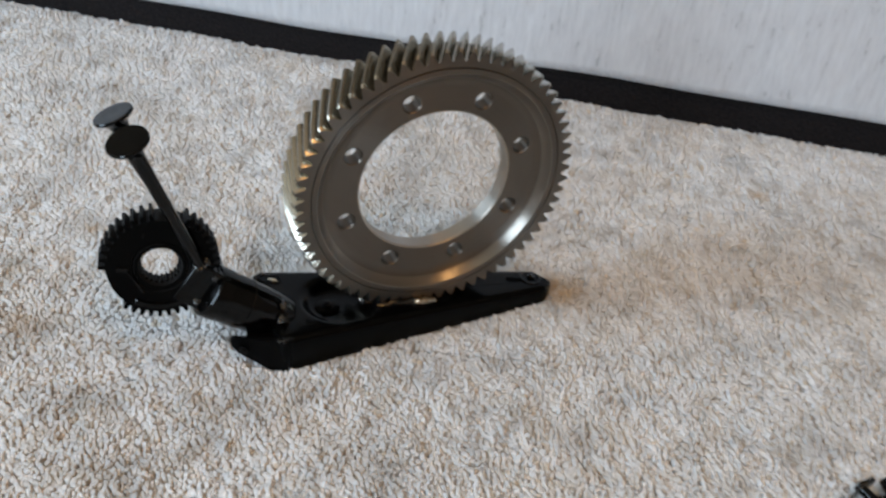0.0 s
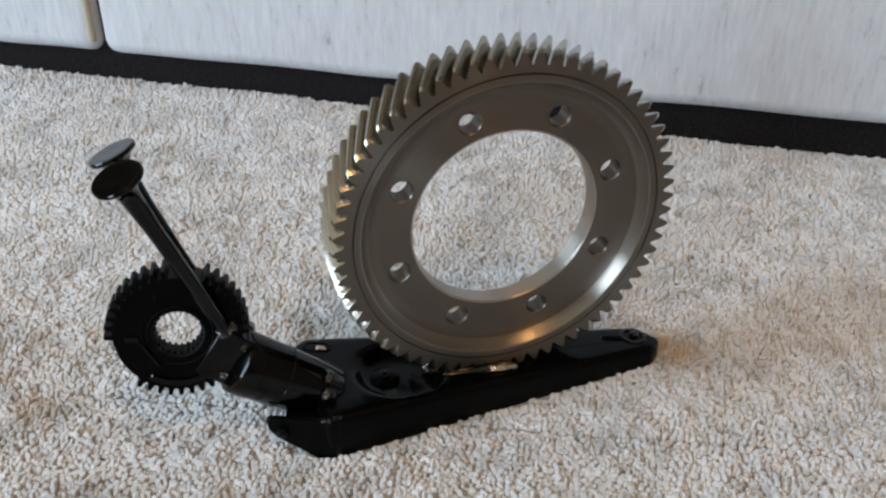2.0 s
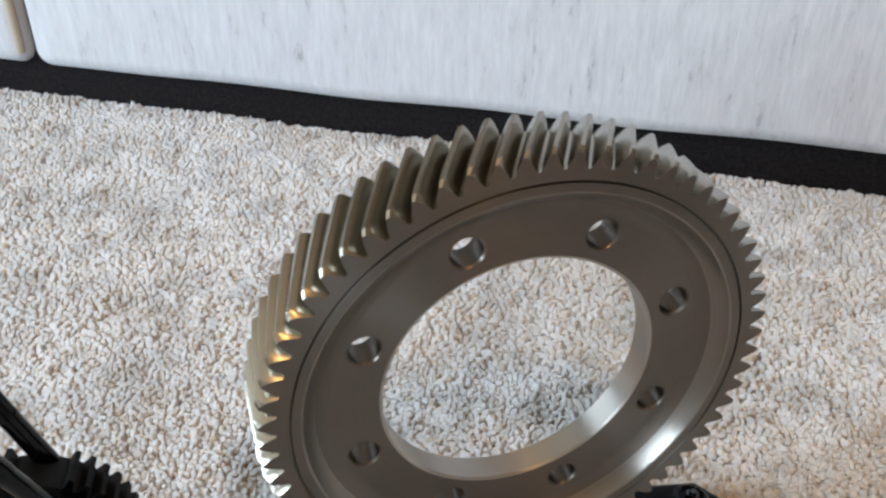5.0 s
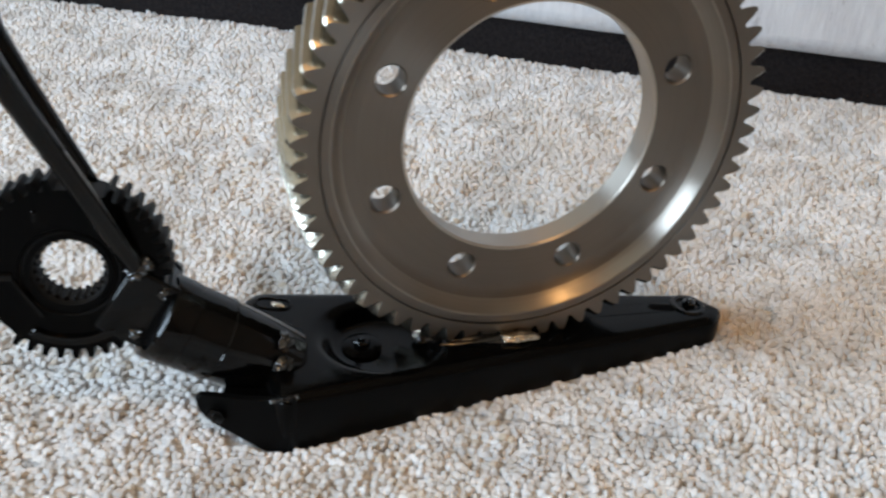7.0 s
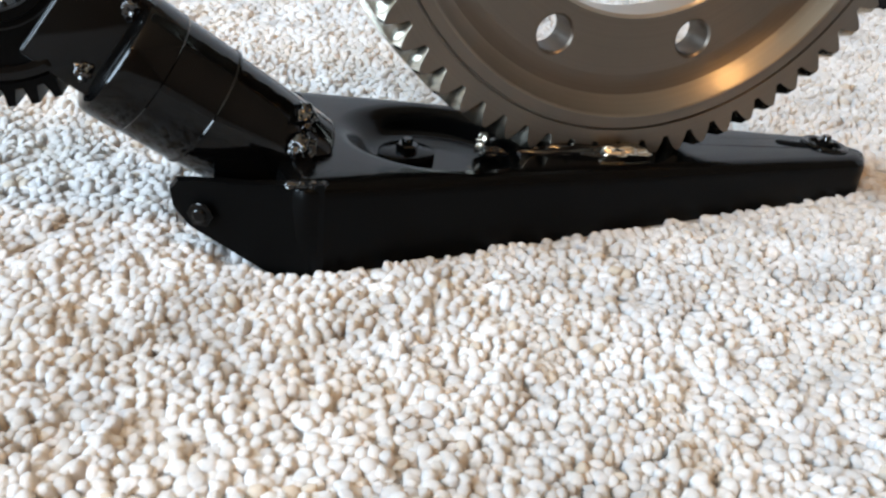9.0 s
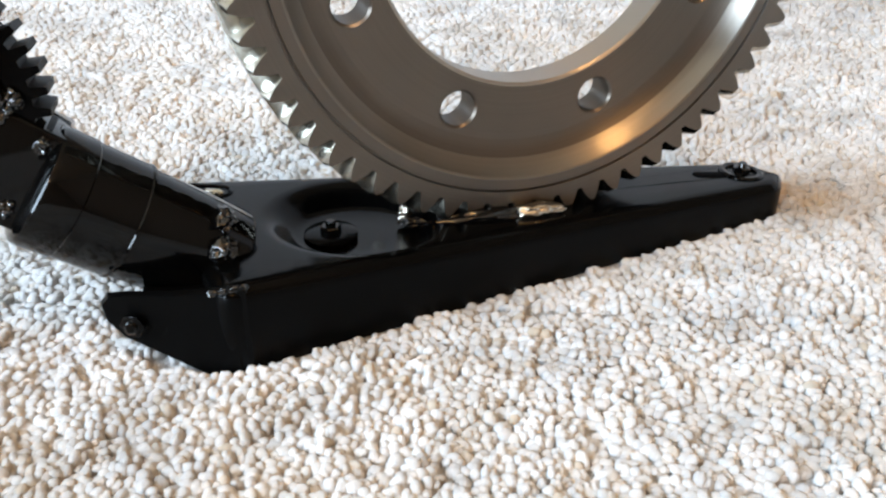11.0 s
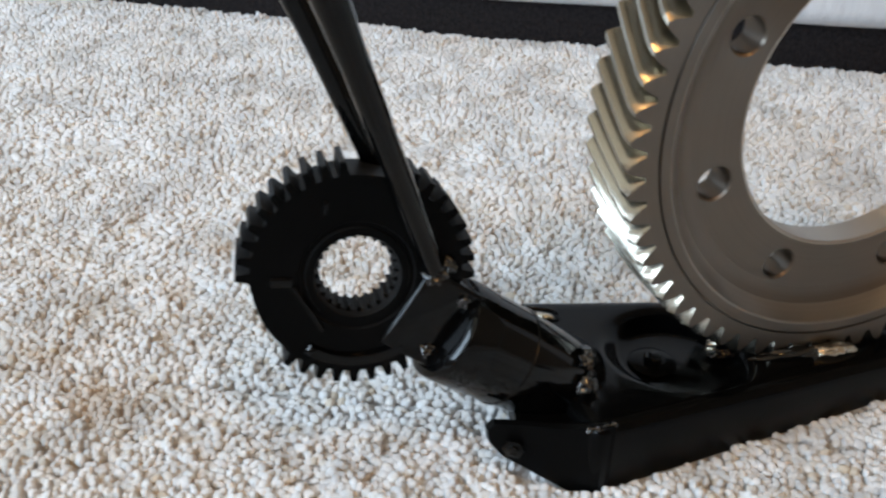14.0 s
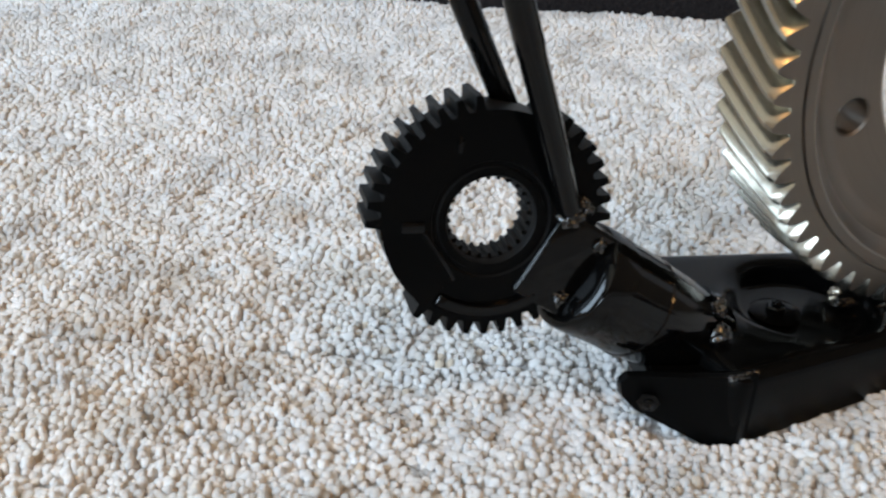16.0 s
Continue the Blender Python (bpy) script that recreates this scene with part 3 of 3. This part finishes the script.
def head_gear():
    n = 480

    def ring(kind, z, k=1.0):
        out = []
        for i in range(n):
            a = 360.0 * i / n
            r = kind
            if kind == "teeth":
                tooth, step = int(a // 9), (a % 9) / 9
                r = H_ROOT
                if has_tooth(tooth * 9 + 4.5):
                    e = abs(step - 0.5)
                    r = H_ROOT + (H_TIP - H_ROOT) * k * min(1, max(0, (0.30 - e) / 0.13))
                elif 184 < a < 223:
                    r = H_ROOT - 0.0004
            elif kind == "spline":
                step = (a % 15) / 15
                r = 0.0110 + 0.0011 * min(1, max(0, (0.40 - abs(step - 0.5)) / 0.18))
            out.append((r * math.cos(radians(a)), r * math.sin(radians(a)), z))
        return out

    rings = [ring("spline", -0.0118), ring("spline", -0.0030), ring(0.0124, -0.0026), ring(0.0126, -0.0006), ring(0.0130, 0.0), ring(0.0152, 0.0), ring(0.0155, -0.0010), ring(0.0168, -0.0010), ring(0.0172, 0.0),
             ring(0.0305, 0.0), ring("teeth", 0.0, 0.95), ring("teeth", -0.0003), ring("teeth", -H_WIDE + 0.0003), ring("teeth", -H_WIDE, 0.95), ring(0.0290, -H_WIDE), ring(0.0275, -0.0125), ring(0.0130, -0.0122), ring("spline", -0.0118)]
    v, f = lofted(rings)
    me = mesh_of("head_gear", v, f, BLACK_SATIN, 28)
    me.materials.append(EDGE_BLACK)
    for p in me.polygons:
        p.material_index = 1 if abs(p.normal.z) < 0.8 else 0
    g = part("head_gear", me, snail, HEAD, "black-painted timing gear with a splined hole and missing teeth")

    def arc(r, a0, a1, wide, high, name, label=""):
        rr = []
        for i in range(25):
            a = radians(a0 + (a1 - a0) * i / 24)
            k = 1 if 0 < i < 24 else 0.5
            sect = [(-wide, -0.0004), (-wide * 0.8, high * k), (-wide * 0.2, high * 1.2 * k), (wide * 0.5, high * k), (wide, -0.0004)]
            rr.append([((r + s) * math.cos(a), (r + s) * math.sin(a), z) for s, z in sect])
        v, f = lofted(rr, True, True)
        part(name, mesh_of(name, v, f, BLACK, 40), g, None, label)

    arc(0.0274, 233, 300, 0.0024, 0.0016, "cast_rib")

    def bar(x0, y0, x1, y1, wide, high):
        l = math.hypot(x1 - x0, y1 - y0)
        bm = box_bm(l, wide, high, min(wide, high) * 0.35, 2)
        part("cast_rib", from_bm("cast_rib", bm, BLACK, 40), g, pose((x0 + x1) / 2, (y0 + y1) / 2, 0.0, 0, 0, math.degrees(math.atan2(y1 - y0, x1 - x0))))

    bar(-0.0190, -0.0010, -0.0112, -0.0165, 0.0016, 0.0020)
    bar(-0.0255, 0.0008, -0.0188, 0.0002, 0.0034, 0.0018)
    bar(-0.0085, 0.0200, -0.0080, 0.0245, 0.0015, 0.0012)
    # flat lug that clasps the gear where the neck meets it
    bm = box_bm(0.020, 0.0285, 0.0250, 0.0013, 3)
    part("lug", from_bm("lug", bm, BLACK, 35), g, pose(0, 0, 0, 0, 0, -SLOPE) @ pose(0.0270, -0.0003, -0.0108), "black flat lug welded to the neck")
    for i, (x, y) in enumerate(((0.0240, 0.0003), (0.0198, -0.0258), (0.0315, -0.0110), (0.0272, 0.0012), (0.0225, -0.0024))):
        part("weld_bead", blob("weld_bead", BEAD, (0.0026, 0.0022, 0.0022), 31.0 + i, 0.5), g, pose(x, y, 0.0010, 0, 0, 40 * i))


head_gear()


# --- eye stalks: two engine valves ---
def valve(foot_at, top_at, r=0.0118):
    a, b = BASE.inverted() @ Vector(foot_at), BASE.inverted() @ Vector(top_at)
    l = (b - a).length
    m = Matrix.Translation(a) @ (b - a).to_track_quat("Z", "Y").to_matrix().to_4x4()
    stalk = part("eye_stalk", lathe("eye_stalk", [(0.0034, 0), (0.0036, 0.004), (0.0036, l * 0.52), (0.0038, l * 0.53), (0.0037, l * 0.55), (0.0038, l * 0.70), (0.0044, l - 0.018), (0.0048, l - 0.011), (0.0062, l - 0.0065), (0.0085, l - 0.0038), (r - 0.0006, l - 0.0024)],
                 BLACK, 40, 40), snail, m, "black-painted engine valve stem")
    part("valve_head", lathe("valve_head", [(r - 0.0006, l - 0.0024), (r, l - 0.0018), (r, l - 0.0006), (r - 0.0005, l), (r - 0.003, l + 0.0001), (0.004, l - 0.0001)], BLACK, 56, 35), stalk, None, "glossy black valve disc")
    part("weld_bead", blob("weld_bead", BEAD, (0.0042, 0.0042, 0.0024), 41 + l * 100, 0.4), stalk, pose(0, 0, 0.001))


valve((-0.0482, 0.4455, 0.0703), (-0.0741, 0.4143, 0.1706))
valve((-0.0561, 0.4600, 0.0678), (-0.0951, 0.4536, 0.1635))


# ---- a heap of black chain lying on the carpet ----
def chain(at, turn):
    top = tagged(new("chain"), "black glossy steel roller chain lying coiled on the carpet", "chain")
    top.matrix_world = pose(*at, 0, 0, turn)
    v, f = lofted([stadium(0.0075, 0.0042, 0.0), stadium(0.0075, 0.0042, 0.0013), stadium(0.0075, 0.0036, 0.0016)], True, True)
    link = mesh_of("link", v, f, BLACK, 40)
    roller = lathe("roller", [(0.0033, -0.0042), (0.0033, 0.0042)], BLACK, 20)
    for i in range(30):
        a = i * 0.42
        r = 0.045 - 0.0010 * i
        x, y, z = r * math.cos(a), r * math.sin(a), 0.003 + 0.0006 * i
        for s in (-1, 1):
            part("link", link, top, pose(x, y, z, 0, 0, math.degrees(a) + 90) @ pose(0, s * (0.0045 if i % 2 else 0.0062), 0.0, 90, 0, 0))
        part("roller", roller, top, pose(x, y, z, 0, 0, math.degrees(a) + 90) @ pose(0.0045, 0, 0, 90, 0, 0))


chain((0.391, 0.338, 0.0), 20)


# ---- carpet pile: thousands of small tufts ----
CLUMPS = np.random.default_rng(77).normal(0, 1, (280, 160)).clip(-1.6, 1.6)


def tufts(x0, x1, y0, y1, pitch, sides, levels, seed):
    rng = np.random.default_rng(seed)
    nx, ny = int((x1 - x0) / pitch), int((y1 - y0) / pitch)
    gx, gy = np.meshgrid(np.arange(nx), np.arange(ny))
    x = x0 + (gx + 0.5 * (gy % 2) + 0.5).ravel() * pitch + rng.normal(0, pitch * 0.26, nx * ny)
    y = y0 + (gy + 0.5).ravel() * pitch + rng.normal(0, pitch * 0.26, nx * ny)
    # none grow under the foot
    c, d = math.cos(radians(-23.4)), math.sin(radians(-23.4))
    lx, ly = (x - 0.0891) * c - (y - 0.5065) * d, (x - 0.0891) * d + (y - 0.5065) * c
    front = np.where(lx < -0.1075, -0.0325 - (lx + 0.1075) * 0.58, -0.0325 + (lx + 0.1075) * 0.1165)
    back = np.where(lx < -0.1075, front + 0.004, 0.0435 - (lx + 0.1) * 0.150)
    away = ~((lx > -0.128) & (lx < 0.1075) & (ly > front - 0.0012) & (ly < back + 0.001))
    x, y = x[away], y[away]
    # the pile lies flatter along the foot's front edge
    gap = (front - ly)[away]
    flat = np.where((lx[away] > -0.135) & (lx[away] < 0.115) & (gap > -0.002), np.clip(gap / 0.022, 0.0, 1.0), 1.0)
    k = len(x)
    swell = 0.0006 * (np.sin(x * 210 + 2.1 * np.sin(y * 130)) * np.sin(y * 190 + 1.7 * np.sin(x * 150))) + 0.0012 * np.sin(x * 31 + 1) * np.sin(y * 27 + 2)
    gi, gj = (x + 1) / 0.0075, y / 0.0075
    i0, j0 = gi.astype(int), gj.astype(int)
    fi, fj = gi - i0, gj - j0
    clump = (CLUMPS[i0, j0] * (1 - fi) + CLUMPS[i0 + 1, j0] * fi) * (1 - fj) + (CLUMPS[i0, j0 + 1] * (1 - fi) + CLUMPS[i0 + 1, j0 + 1] * fi) * fj
    swell += 0.0009 * clump
    top = swell * (0.2 + 0.8 * flat) - 0.0007 * (1 - flat) + rng.normal(0, 0.0005, k) * (0.5 + 0.5 * flat)
    rad = pitch * rng.uniform(0.50, 0.78, k)
    lean = rng.normal(0, pitch * 0.18, (k, 2))
    turn = rng.uniform(0, 6.283, k)
    stretch = rng.uniform(0.84, 1.2, k)
    rows = []
    for lv, (zf, rf) in enumerate(levels):
        z = -0.0030 + (top + 0.0030) * zf
        for s in range(sides):
            a = turn + 6.2832 * s / sides
            r = rad * rf * (1 + 0.12 * rng.normal(0, 1, k))
            rows.append(np.stack([x + lean[:, 0] * zf ** 2 + r * np.cos(a) * stretch, y + lean[:, 1] * zf ** 2 + r * np.sin(a) / stretch, z], 1))
    rows.append(np.stack([x + lean[:, 0] * 1.1, y + lean[:, 1] * 1.1, top + 0.0003], 1))
    per = len(rows)
    co = np.stack(rows, 1).reshape(-1, 3)
    tri = []
    for lv in range(len(levels) - 1):
        for s in range(sides):
            a, b = lv * sides + s, lv * sides + (s + 1) % sides
            c, d = a + sides, b + sides
            tri += [(a, b, d), (a, d, c)]
    last = (len(levels) - 1) * sides
    tri += [(last + s, last + (s + 1) % sides, per - 1) for s in range(sides)]
    tri = np.array(tri)
    idx = (np.arange(k)[:, None, None] * per + tri[None]).reshape(-1)
    me = bpy.data.meshes.new("carpet_pile")
    me.vertices.add(len(co))
    me.vertices.foreach_set("co", co.astype(np.float32).ravel())
    me.loops.add(len(idx))
    me.loops.foreach_set("vertex_index", idx.astype(np.int32))
    me.polygons.add(len(idx) // 3)
    me.polygons.foreach_set("loop_start", np.arange(0, len(idx), 3, dtype=np.int32))
    me.polygons.foreach_set("use_smooth", np.ones(len(idx) // 3, dtype=bool))
    me.update(calc_edges=True)
    me.materials.append(CARPET)
    tagged(new("carpet_pile", me), "pale grey and beige speckled cut-pile carpet", "carpet", kind="stuff")


KNOB = [(0.05, 1.05), (0.55, 1.10), (0.84, 0.92), (0.97, 0.52)]
FINE = [(0.05, 1.15), (0.62, 1.08), (0.91, 0.76)]
COARSE = [(0.1, 1.25), (0.82, 0.82)]
tufts(-0.30, 0.36, 0.24, 0.47, 0.0025, 6, KNOB, 1)
tufts(-0.30, 0.36, 0.47, 0.64, 0.0026, 6, FINE, 6)
tufts(-0.72, -0.30, 0.24, 0.64, 0.0034, 5, COARSE, 2)
tufts(0.36, 0.72, 0.24, 0.64, 0.0034, 5, COARSE, 3)
tufts(-0.72, 0.72, 0.64, 1.00, 0.0034, 5, COARSE, 4)
